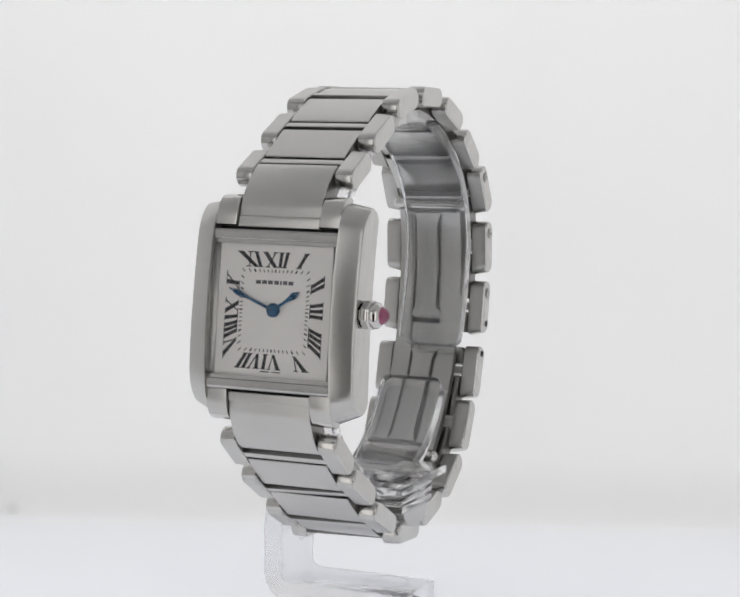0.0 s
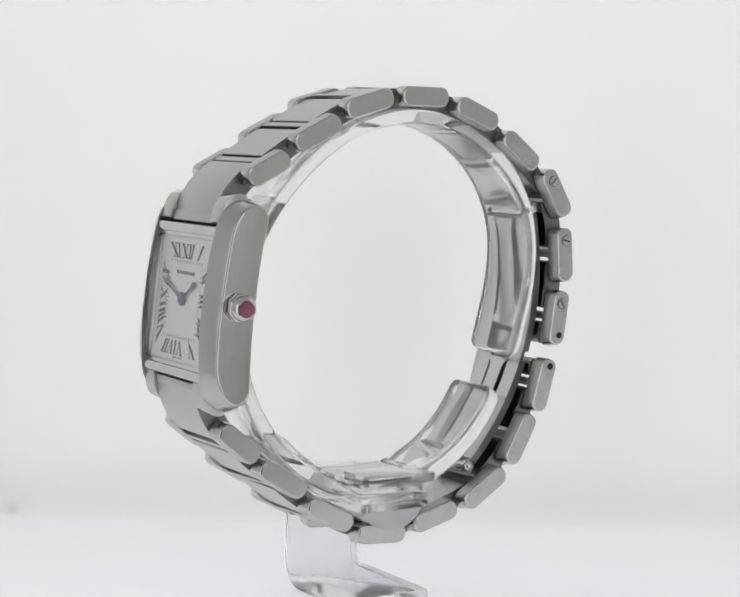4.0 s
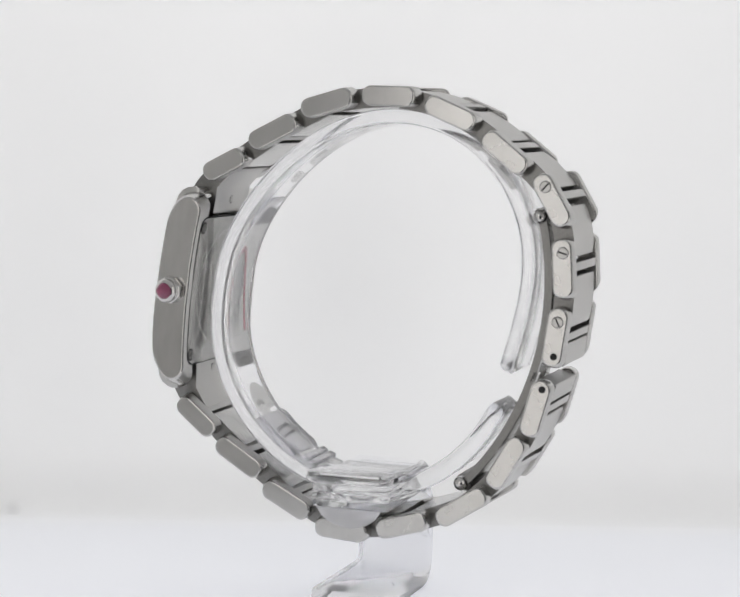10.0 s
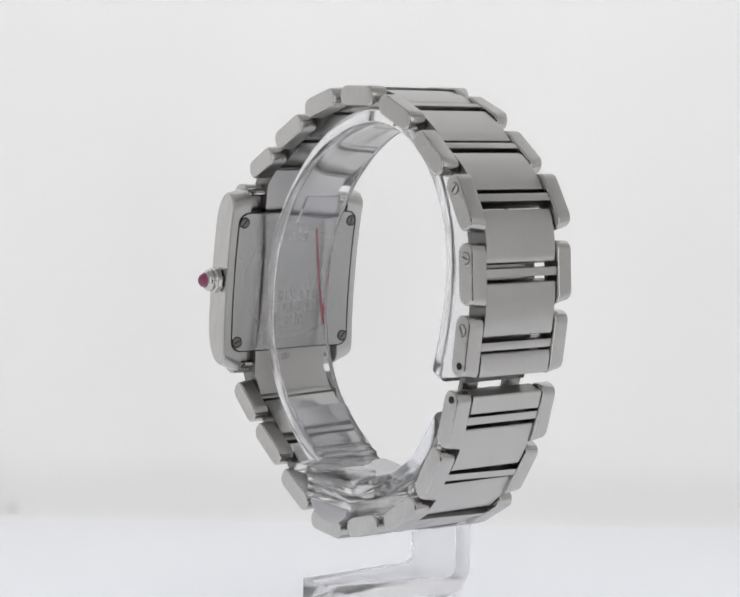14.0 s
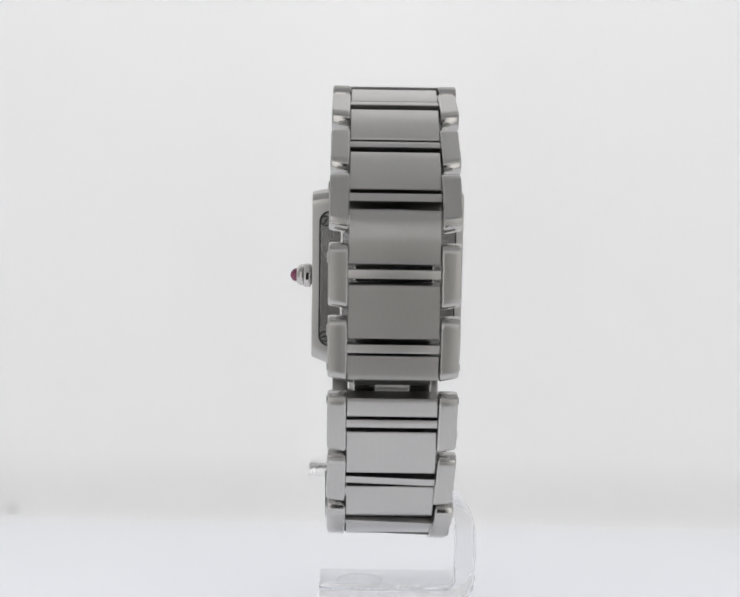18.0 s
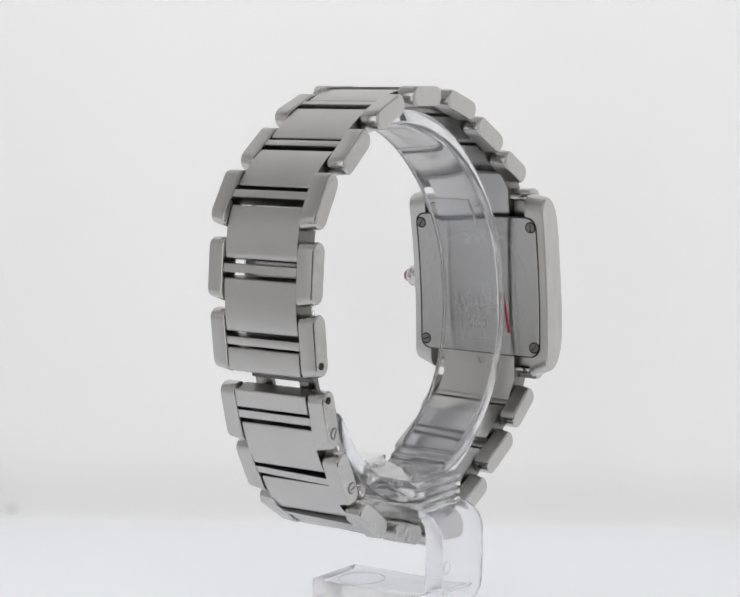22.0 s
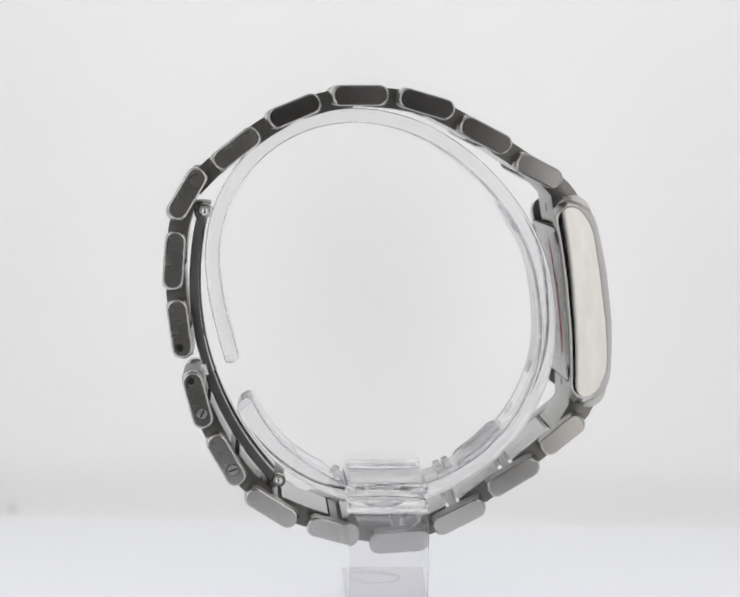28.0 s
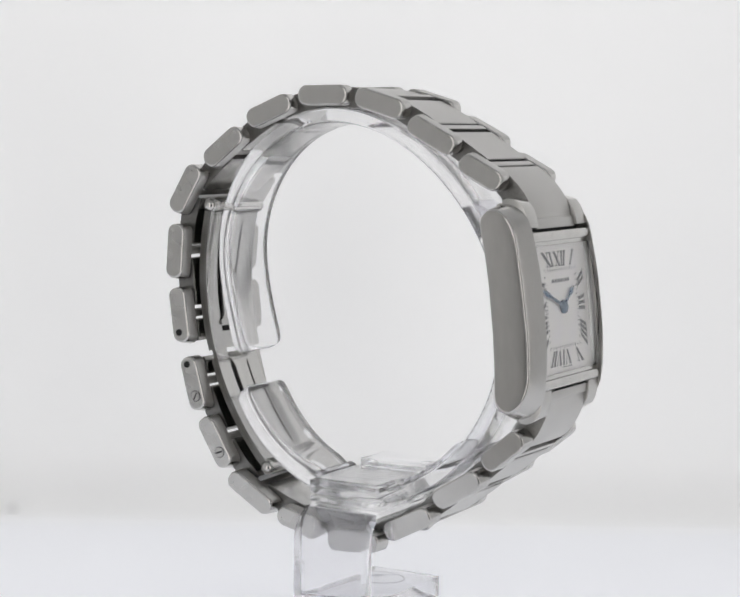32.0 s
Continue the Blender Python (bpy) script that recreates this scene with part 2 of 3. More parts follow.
# ---- the watch ----
watch = tagged(new("wristwatch"), "brushed steel ladies wristwatch, square white dial, link bracelet, on clear stand", "watch")
stand = tagged(new("watch_stand"), "clear acrylic C-ring watch stand with L-shaped foot", "watch stand")
LIFT = Matrix.Translation((0, MID * 0.001, -FLOOR * 0.001))


def wpart(name, me, m=None, label="", parent=None):
    if parent is None:
        return part(name, me, watch, LIFT @ (m if m is not None else Matrix()), label)
    return part(name, me, parent, m, label)


# Links from the case over the top to the clasp, then from the clasp under to the case: middle (x, z), length, slope
UPPER = [(-18.27, -5.91, 5.87, 27.0), (-11.86, -1.83, 6.62, 26.5), (-4.88, 1.74, 6.70, 15.7), (2.94, 2.63, 6.62, -1.0), (10.60, 0.71, 6.49, -23.0),
         (17.29, -3.75, 6.40, -38.5), (23.00, -9.06, 6.60, -60.0), (24.49, -16.87, 6.85, -86.5), (23.81, -24.87, 6.92, -98.0)]
LOWER = [(21.66, -33.34, 6.80, -105.5), (18.25, -40.23, 6.81, -120.0), (12.90, -45.98, 6.94, -147.5), (5.46, -48.82, 6.56, -164.5),
         (-2.31, -50.11, 6.76, 176.5), (-9.57, -47.06, 6.77, 152.5), (-15.99, -42.24, 6.85, 148.5), (-21.79, -37.35, 6.11, 140.5)]
THICK, HALF_C, IN_O, OUT_O = 2.45, 4.95, 5.05, 7.2


def outer_link_mesh(L, flank, side):
    """A bar with round ends: brushed outside, smoother on its ends, rim and flank; its far end is cut back on the outer side."""
    rings = []
    ys = [(-1.075, 0.21), (-1.035, 0.10), (-0.93, 0.02), (-0.85, 0.0), (0.85, 0.0), (0.93, 0.02), (1.035, 0.10), (1.075, 0.21)]
    for y, inset in ys:
        pts = rounded(L - 2 * inset, THICK - 2 * inset, 1.1 - inset * 0.6, 6)
        full = []
        for k, p in enumerate(pts):
            full.append(p)
            q = pts[(k + 1) % len(pts)]
            if abs(p[0] - q[0]) > 1.0:
                full += [(p[0] + (q[0] - p[0]) * f, p[1]) for f in (0.03, 0.97)]
        slant = 0.2 * (1 - side * y / 1.075)
        rings.append([(s + (slant if s > L / 2 - 1.3 else 0.0), y, r) for s, r in full])

    def surface(p):
        n = p.normal
        return 1 if abs(n.y) > 0.97 else 2 if abs(n.y) > 0.3 or abs(n.x) > 0.62 else 0
    return loft("outer_link", rings, [brushed, flank, satin], surface, 28)


def centre_link_mesh(L, bend, t=THICK - 0.1, w=HALF_C):
    """A wide link, bowed along the bracelet by the given angle, its long edges rounded."""
    n, out = 8, []
    k = radians(bend) / max(L, 0.1)
    c = 0.14
    top = []
    for i in range(n + 1):
        s = -L / 2 + L * i / n
        r = t / 2 - 0.5 * k * s * s
        if i in (0, n):
            top.append((s, r - c))
            top.insert(len(top) - (0 if i == 0 else 1), (s + (c * 0.8 if i == 0 else -c * 0.8), r - 0.02))
        else:
            top.append((s, r))
    bottom = [(s, -t / 2 - 0.5 * k * s * s + (0.12 if abs(s) > L / 2 - 0.2 else 0)) for s in (L / 2, L / 4, 0, -L / 4, -L / 2)]
    ring = top + bottom
    return loft("centre_link", [[(s, y, r) for s, r in ring] for y in (-w, w)], [brushed, shaded_side, inner_steel], lambda p: 1 if abs(p.normal.y) > 0.7 or abs(p.normal.x) > 0.9 else 2 if p.normal.z < -0.5 else 0, 30)


def screw_mesh(r, h, hole=1.12, head=None):
    """A slotted screw head along -y: rim, flat top and a cut slot."""
    n = 20
    verts, faces = [], []
    prof = [(r, 0.0), (r, h * 0.6), (r * 0.86, h)]
    for rr, hh in prof:
        verts += [(rr * math.cos(2 * math.pi * k / n), -hh, rr * math.sin(2 * math.pi * k / n)) for k in range(n)]
    for i in range(2):
        faces += [(i * n + k, i * n + (k + 1) % n, (i + 1) * n + (k + 1) % n, (i + 1) * n + k) for k in range(n)]
    w, d = r * 0.17, h * 0.75
    top = [2 * n + k for k in range(n)]
    a = [k for k in top if verts[k][2] > w]
    b = [k for k in top if verts[k][2] < -w]
    a.sort(key=lambda k: -verts[k][0])
    b.sort(key=lambda k: verts[k][0])
    R = r * 0.84
    base = len(verts)
    verts += [(R, -h, w), (-R, -h, w), (-R, -h, -w), (R, -h, -w), (R, -h + d, w), (-R, -h + d, w), (-R, -h + d, -w), (R, -h + d, -w)]
    faces += [tuple([base] + a + [base + 1]), tuple([base + 2] + b + [base + 3]), (base, base + 1, base + 5, base + 4),
              (base + 2, base + 3, base + 7, base + 6), (base + 4, base + 5, base + 6, base + 7)]
    seat = len(verts)
    q = r * hole
    verts += [(q * math.cos(2 * math.pi * k / n), -0.015, q * math.sin(2 * math.pi * k / n)) for k in range(n)]
    verts += [(q * math.cos(2 * math.pi * k / n), 0.05, q * math.sin(2 * math.pi * k / n)) for k in range(n)]
    dark = len(faces)
    faces += [tuple(seat + k for k in range(n)), tuple(seat + n + k for k in range(n))[::-1]]
    faces += [(seat + k, seat + (k + 1) % n, seat + n + (k + 1) % n, seat + n + k) for k in range(n)]
    return mesh("screw", verts, faces, [head or screw_steel, dark_gap], [1 if i >= dark or i == dark - 1 else 0 for i in range(len(faces))])


def link_pose(x, z, ang, y=0.0, roll=0.0, yaw=0.0):
    return at(x, 0, z, roll, 0, 0) @ at(0, y, 0, 0, 0, yaw) @ pose(0, 0, 0, 0, -ang, 0)



def bracelet():
    scr = screw_mesh(0.62, 0.16)
    pin = mesh("pin", [(0.42 * math.cos(k * 0.524), y, 0.42 * math.sin(k * 0.524)) for y in (-0.08, 0.06) for k in range(12)],
               [tuple(range(12)), tuple(range(12, 24))[::-1]] + [(k, (k + 1) % 12, 12 + (k + 1) % 12, 12 + k) for k in range(12)], [dark_gap])
    for chain, tag in ((UPPER, 0), (LOWER, 1)):
        for i, (x, z, L, ang) in enumerate(chain):
            flank = worn_flank if (i >= 5 if tag == 0 else i <= 3) else link_flank
            ends = []
            roll = -1.8 if tag == 1 and 1 <= i <= 6 else 0.0    # the lowest links lean a little
            for side in (-1, 1):
                ends.append(wpart("outer_link", outer_link_mesh(L, flank, side), link_pose(x, z, ang, side * (IN_O + OUT_O) / 2, roll, 3.0 if side > 0 and x > 0 else 0.0)))
            # the thin cross bar between the two outer links
            bw = 0.98
            bar = bevelled(box("cross_bar", -bw / 2, bw / 2, -IN_O, IN_O, -0.95, 1.1, brushed), 0.12, 2)
            # the bar's gap faces take the shaded steel colour
            bar.materials.append(shaded_side)
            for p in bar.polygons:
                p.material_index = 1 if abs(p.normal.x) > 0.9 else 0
            wpart("cross_bar", bar, link_pose(x, z, ang, 0.0, roll))
            # screws and pin ends on the links next to the clasp
            if tag == 0 and i in (6, 7, 8):
                s = -L / 2 + 1.65
                part("screw", scr, ends[0], at(s, -1.075, 0.15 if i < 8 else 0.05, 0, 30 + 37 * i, 0))
                if i == 8:
                    part("pin", pin, ends[0], at(L / 2 - 1.25, -1.075, 0.25))
                    part("pin", pin, ends[1], at(L / 2 - 1.25, 1.095, 0.25, 0, 0, 180))
            if tag == 1 and i in (0, 1):
                part("screw", scr, ends[1], at(L / 2 - 1.75 if i == 0 else L / 2 - 2.0, 1.075, -0.1, 0, 40 + 60 * i, 180))
                if i == 0:
                    part("pin", pin, ends[0], at(-L / 2 + 0.95, -1.075, 0.15))
                    part("pin", pin, ends[1], at(-L / 2 + 0.95, 1.095, 0.15, 0, 0, 180))
        # wide links between neighbours
        for (x0, z0, _, a0), (x1, z1, _, a1) in zip(chain, chain[1:]):
            d = (a1 - a0 + 180) % 360 - 180
            pitch = math.hypot(x1 - x0, z1 - z0)
            mid = math.degrees(math.atan2(z1 - z0, x1 - x0))
            gap = 0.52
            L = pitch - 0.98 - 2 * gap
            bulge = 0.5 * pitch * math.tan(radians(abs(d)) / 4) * 0.5
            me = centre_link_mesh(L, -d * 1.15)
            nx, nz = -math.sin(radians(mid)), math.cos(radians(mid))
            wpart("centre_link", me, link_pose((x0 + x1) / 2 + nx * bulge, (z0 + z1) / 2 + nz * bulge, mid))
    # half links at the opening of the clasp
    x, z, L, ang = UPPER[-1]
    d = radians(ang)
    off = 0.62 + 0.2 + 1.35
    wpart("clasp_end_link", centre_link_mesh(2.7, 8), link_pose(x + off * math.cos(d), z + off * math.sin(d), ang), "short curved steel end link at the clasp")
    x, z, L, ang = LOWER[0]
    d = radians(ang)
    off = 0.62 + 0.2 + 1.1
    wpart("clasp_end_link", centre_link_mesh(2.2, 0), link_pose(x - off * math.cos(d), z - off * math.sin(d), ang), "short flat steel end link at the clasp")


bracelet()

# The case: its own axes a (away from the crown), h (up along the dial), n (out through the glass)
TILT = 6.5
CASE = at(-21.15, 0.04, -21.45, 0, 0, 180) @ pose(0, 0, 0, 0, -TILT, 0)


def cp(a, h, n):
    """A point of the case, in its mesh space: x out through the glass, y towards the crown, z up."""
    return (n, -a, h)


def front_n(h):
    return 5.85 - (h + 0.9) ** 2 / (90.0 if h < -0.9 else 118.0)


def back_n(h):
    return -0.4 + 0.8 * (1 - (h / 12.0) ** 2)


def rail_sides(h, df, db):
    """Front and back of the rail at a height."""
    low = min(1.0, max(0.0, (1.0 - h) / 11.0))
    return front_n(h) - df * (1 - 0.3 * low ** 1.2 - (0.0035 * (h - 1.0) ** 2 if h > 1 else 0)), back_n(h) + db


def rail_outline(H, df, db, r, hc=0.2):
    """The rail seen from the side: a slim bow whose ends round off, by r in front and more tightly behind."""
    pts, m = [], 34
    for k in range(2 * m):
        q = 2 * math.pi * (k + 0.5) / (2 * m)
        c, t = math.cos(q), math.sin(q)
        h = hc + H * math.copysign(abs(c) ** 0.5, c)
        d = max(0.0, H - abs(h - hc))
        e = 1.0 if d >= (r if t > 0 else 1.8) else (1 - (1 - d / (r if t > 0 else 1.8)) ** 2) ** 0.5
        f, b = rail_sides(h, df, db)
        tip = 0.46 if h > 0 else 0.40
        mid, half = b + (f - b) * tip, (f - b)
        pts.append((h, mid + ((1 - tip) * half * e if t > 0 else -tip * half * e)))
    return pts


RAIL_IN = 7.55


def case_parts():
    for side in (-1, 1):
        rings = []
        for a, H, df, db, r in ((RAIL_IN, 12.1, 0.0, 0.0, 3.0), (7.8, 12.04, 0.06, 0.0, 3.1), (9.82, 11.42, 1.02, 0.0, 3.8),
                                (9.97, 11.33, 1.13, 0.02, 3.9), (10.04, 11.27, 1.22, 0.12, 3.95), (10.07, 11.22, 1.29, 0.2, 3.95)):
            lean = 0.022 if a > 9.8 else 0.0
            rings.append([cp(side * (a + lean * (2.3 - n)), h, n) for h, n in rail_outline(H, df, db, r, 0.2 - 0.12 * (10.07 - a))])
        # the flank itself swells very slightly from back to front
        for q in (1.0, 0.9, 0.75, 0.55, 0.35, 0.15, 0.02):
            ring = []
            for h, n in rail_outline(11.15, 1.36, 0.26, 3.9):
                f, b = rail_sides(h, 1.36, 0.26)
                c, half = (f + b) / 2, (f - b) / 2
                n = c + (n - c) * q
                ring.append(cp(side * (10.08 + 0.022 * (2.3 - n) + 0.034 * (1 - abs((n - c) / half) ** 2.4)), h, n))
            rings.append(ring)

        def surface(p):
            if abs(p.normal.y) > 0.985 and abs(p.center.y) > 0.009:
                return 1
            return 2 if abs(p.center.y) > 0.00998 or abs(p.normal.z) > 0.8 else 0
        me = loft("case_rail", rings, [brushed_rail, flank_steel, satin], surface, 30)
        wpart("case_rail", me, CASE, "brushed steel case side with polished curved flank")
        # corner blocks between rail and bracelet, curling over to the back
        for top in (1, -1):
            v = []
            for a in (side * 5.08, side * (RAIL_IN + 0.01)):
                prof = [(8.75, 4.72), (10.1, 4.56), (11.0, 4.28), (11.7, 3.8), (12.15, 3.1), (12.3, 2.3), (12.15, 1.55), (8.75, 1.45)]
                v.append([cp(a, top * h + (0.3 if top > 0 else -0.45), n) for h, n in prof])
            me = bevelled(loft("corner_block", v, [brushed_rail, polished], lambda p: 1 if abs(p.normal.z) > 0.72 and abs(p.center.z) > 0.0105 else 0), 0.14, 2)
            wpart("corner_block", me, CASE)
            rod = [[cp(side * a, top * 11.5 + 0.1 + 0.55 * math.cos(k * 0.5236), 1.25 + 0.55 * math.sin(k * 0.5236)) for k in range(12)] for a in (4.9, 7.4)]
            wpart("lug_bar", loft("lug_bar", rod, polished, None, 50), CASE, "short round steel bar at the lug")
    body = bevelled(box("case_body", 0.55, 3.95, -RAIL_IN - 0.02, RAIL_IN + 0.02, -8.9, 8.3, satin), 0.2)
    wpart("case_body", body, CASE)
    def bowed(name, w, h, r, lift, thick, edge, mat):
        """A plate with round corners, bowed like the back of the rails."""
        hs = [-h + r * (1 - math.cos(radians(15 * k))) for k in range(7)]
        hs += [-h + r + (2 * h - 2 * r) * k / 12 for k in range(1, 12)] + [-v for v in hs[::-1]]
        rings = []
        for z in hs:
            d = r - (h - abs(z))
            y = w - r + (r * r - d * d) ** 0.5 if d > 0 else w
            x = back_n(z) + lift
            rings.append([(x + thick, -y, z), (x + edge, -y, z), (x, -y + edge, z), (x, y - edge, z), (x + edge, y, z), (x + thick, y, z)])
        return loft(name, rings, [mat], None, 40)

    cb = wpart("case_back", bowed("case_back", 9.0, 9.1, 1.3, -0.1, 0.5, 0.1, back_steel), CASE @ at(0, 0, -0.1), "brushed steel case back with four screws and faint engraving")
    part("back_groove", bowed("back_groove", 9.16, 9.26, 1.45, -0.045, 0.4, 0.01, dark_gap), cb)

    def on_back(y, h, lift=-0.1):
        """A place on the bowed back, turned to lie flat on it."""
        return at(back_n(h) + lift, y, h, 0, -math.degrees(math.atan(2 * 0.8 * h / 144.0)), 0)
    scr = screw_mesh(0.58, 0.1, 1.3, shaded_side)
    for a in (-8.3, 8.3):
        for h in (7.9, -7.9):
            part("screw", scr, cb, on_back(-a, h) @ pose(0, 0, 0, 0, 0, -90) @ pose(0, 0, 0, 0, 35 + 20 * a + 9 * h, 0))
    strip = []
    for k in range(13):
        f = k / 12
        h, y, w = -6.2 + 13.6 * f, -4.5 + 2.2 * f, 0.19 - 0.05 * f
        x = back_n(h) - 0.1
        strip.append([(x + 0.02, y - w, h), (x - 0.06, y - w, h), (x - 0.06, y + w, h), (x + 0.02, y + w, h)])
    part("red_line", loft("red_line", strip, [red_line], None, 40), cb, None, "thin slanting red line on the case back")
    circle = [[(back_n(r * math.sin(2 * math.pi * k / 64)) - 0.108, r * math.cos(2 * math.pi * k / 64), r * math.sin(2 * math.pi * k / 64)) for k in range(64)] for r in (7.46, 7.54)]
    part("engraved_circle", loft("engraved_circle", circle, [engraved], None, 40, False), cb)
    for h, n, w, tall in ((6.3, 3, 0.7, 1.0), (-1.9, 7, 0.72, 1.25), (-3.5, 6, 0.74, 1.1), (-4.8, 4, 0.44, 0.55), (-5.7, 4, 0.4, 0.5)):
        for k in range(n):
            bar = box("engraved_mark", -0.01, 0.005, -w * 0.3, w * 0.3, -tall / 2, tall / 2, engraved)
            part("engraved_mark", bar, cb, on_back((k - (n - 1) / 2) * (w + 0.25), h))
    # bezel: a bar above and below the glass, and the low strips at its sides
    hc = -0.3
    for top in (1, -1):
        prof = [(7.3, 3.6), (7.3, 4.62), (7.72, 4.66), (7.8, 4.9), (8.0, 5.0), (8.55, 5.0), (8.82, 4.85), (8.9, 4.5), (8.9, 3.6)]
        me = loft("bezel_bar", [[(n, y, top * h + hc) for h, n in prof] for y in (-RAIL_IN, RAIL_IN)], [satin], None, 30)
        wpart("bezel_bar", me, CASE, "polished steel bezel bar")
        me = loft("bezel_side", [[(n, top * y, z + hc) for y, n in ((6.9, 4.0), (6.9, 4.35), (7.54, 4.55), (7.54, 4.0))] for z in (-7.29, 7.29)], [brushed_rail], None, 30)
        wpart("bezel_side", me, CASE)
    gap = box("bezel_gap", 0.65, 3.5, -7.5, 7.5, -9.5, 8.95, dark_gap)
    wpart("bezel_gap", gap, CASE)
    dial = wpart("dial", box("dial", 4.0, 4.18, -6.93, 6.93, -7.32 + hc, 7.32 + hc, dial_mat), CASE, "silvery white dial with black Roman numerals")
    rings = []
    for k in range(17):
        h = -7.26 + hc + 14.52 * k / 16
        top = 4.84 + 0.66 * (1 - ((h - hc) / 7.3) ** 2)
        rings.append([(top - 0.45, -7.52, h), (top - 0.08, -7.52, h), (top, -7.42, h), (top, 7.42, h), (top - 0.08, 7.52, h), (top - 0.45, 7.52, h)])
    glass = loft("crystal", rings, [crystal_glass], None, 20)
    g = wpart("crystal", glass, CASE, "clear crystal bowed like the case")
    g.visible_shadow = False
    dial_print(dial, hc)


def rim(theta, w, h):
    """Where the ray at theta (clockwise from twelve) meets the rectangle of half sizes w, h: (right, up)."""
    s, c = math.sin(theta), math.cos(theta)
    r = min(w / max(abs(s), 1e-6), h / max(abs(c), 1e-6))
    return r * s, r * c


def dial_print(dial, hc):
    TOPN = 4.195
    IN, OUT = (4.38, 4.78), (5.95, 6.42)

    def stroke(verts, faces, t0, t1, thick0, thick1, r0=0.0, r1=1.0):
        """One stroke from the inner rim at t0 to the outer rim at t1 (degrees), with its two widths in mm."""
        ends = []
        for t, f in ((t0, r0), (t1, r1)):
            w, h = (IN[0] + (OUT[0] - IN[0]) * f, IN[1] + (OUT[1] - IN[1]) * f)
            ends.append(Vector(rim(radians(t), w, h)))
        d = (ends[1] - ends[0]).normalized()
        q = Vector((-d.y, d.x))
        # ends follow the rim
        b = len(verts)
        for e, th in ((ends[0], thick0), (ends[1], thick1)):
            along_x = abs(e.x) / OUT[0] < abs(e.y) / OUT[1]
            for sgn in (-1, 1):
                if along_x:
                    p = e + Vector((sgn * th / 2 / max(abs(q.x), 0.3), 0)) * math.copysign(1, q.x)
                else:
                    p = e + Vector((0, sgn * th / 2 / max(abs(q.y), 0.3))) * math.copysign(1, q.y)
                verts.append((TOPN, p.x, p.y + hc))
        faces.append((b, b + 1, b + 3, b + 2))

    glyphs = {1: "I", 2: "II", 3: "III", 4: "IIII", 5: "V", 6: "VI", 7: "VII", 8: "VIII", 9: "IX", 10: "X", 11: "XI", 12: "XII"}
    wide = {"I": 0.62, "V": 1.55, "X": 1.75}
    for hour, text in glyphs.items():
        verts, faces = [], []
        th = hour * 30 + {7: -6.0, 11: 2.0, 3: -2.5, 8: 1.0}.get(hour, 0.0)
        mx, my = rim(radians(th), 5.2, 5.6)
        R = math.hypot(mx, my)
        per = math.degrees(1 / R)
        if hour in (1, 2, 4, 5, 7, 8, 10, 11):
            per *= 0.6 if hour == 10 else 0.86
        total = sum(wide[c] for c in text)
        pos = -total / 2
        for c in text:
            t = th + (pos + wide[c] / 2) * per
            k = wide[c] * per / 2
            if c == "I":
                stroke(verts, faces, t, t, 0.36, 0.40)
                stroke(verts, faces, t, t, 0.58, 0.58, -0.02, 0.05)
                stroke(verts, faces, t, t, 0.58, 0.58, 0.95, 1.02)
            elif c == "V":
                stroke(verts, faces, t, t - k * 0.62, 0.30, 0.46)
                stroke(verts, faces, t, t + k * 0.62, 0.12, 0.16)
                stroke(verts, faces, t - k * 0.62, t - k * 0.62, 0.7, 0.7, 0.95, 1.02)
                stroke(verts, faces, t + k * 0.62, t + k * 0.62, 0.45, 0.45, 0.95, 1.02)
            else:
                stroke(verts, faces, t + k * 0.6, t - k * 0.6, 0.40, 0.46)
                stroke(verts, faces, t - k * 0.6, t + k * 0.6, 0.12, 0.16)
                for sg in (-1, 1):
                    stroke(verts, faces, t + sg * k * 0.6, t + sg * k * 0.6, 0.55, 0.55, -0.02, 0.05)
                    stroke(verts, faces, t + sg * k * 0.6, t + sg * k * 0.6, 0.6, 0.6, 0.95, 1.02)
            pos += wide[c]
        part("numeral", mesh("numeral", verts, faces, ink), dial, at(0.002 * hour, 0, 0))
    # minute track
    verts, faces = [], []
    for k in range(60):
        if k % 5 == 0:
            w = 0.17
        else:
            w = 0.10
        th = math.radians(k * 6)
        a, b = Vector(rim(th, 3.85, 4.2)), Vector(rim(th, 4.2, 4.55))
        d = (b - a).normalized()
        q = Vector((-d.y, d.x)) * w / 2
        n = len(verts)
        verts += [(TOPN, p.x, p.y + hc) for p in (a - q, a + q, b + q, b - q)]
        faces.append((n, n + 1, n + 2, n + 3))
    part("minute_track", mesh("minute_track", verts, faces, ink), dial)
    # maker's word as plain bars, and the tiny line at the foot
    x = -2.35
    for w in (0.60, 0.58, 0.60, 0.56, 0.22, 0.52, 0.58):
        part("word_bar", box("word_bar", TOPN - 0.01, TOPN + 0.005, x, x + w, 2.62, 3.02, grey_ink), dial)
        x += w + 0.15
    for x0, w in ((-1.25, 1.1), (0.2, 1.0)):
        part("small_bar", box("small_bar", TOPN - 0.01, TOPN + 0.012, x0, x0 + w, -7.06, -6.92, grey_ink), dial)

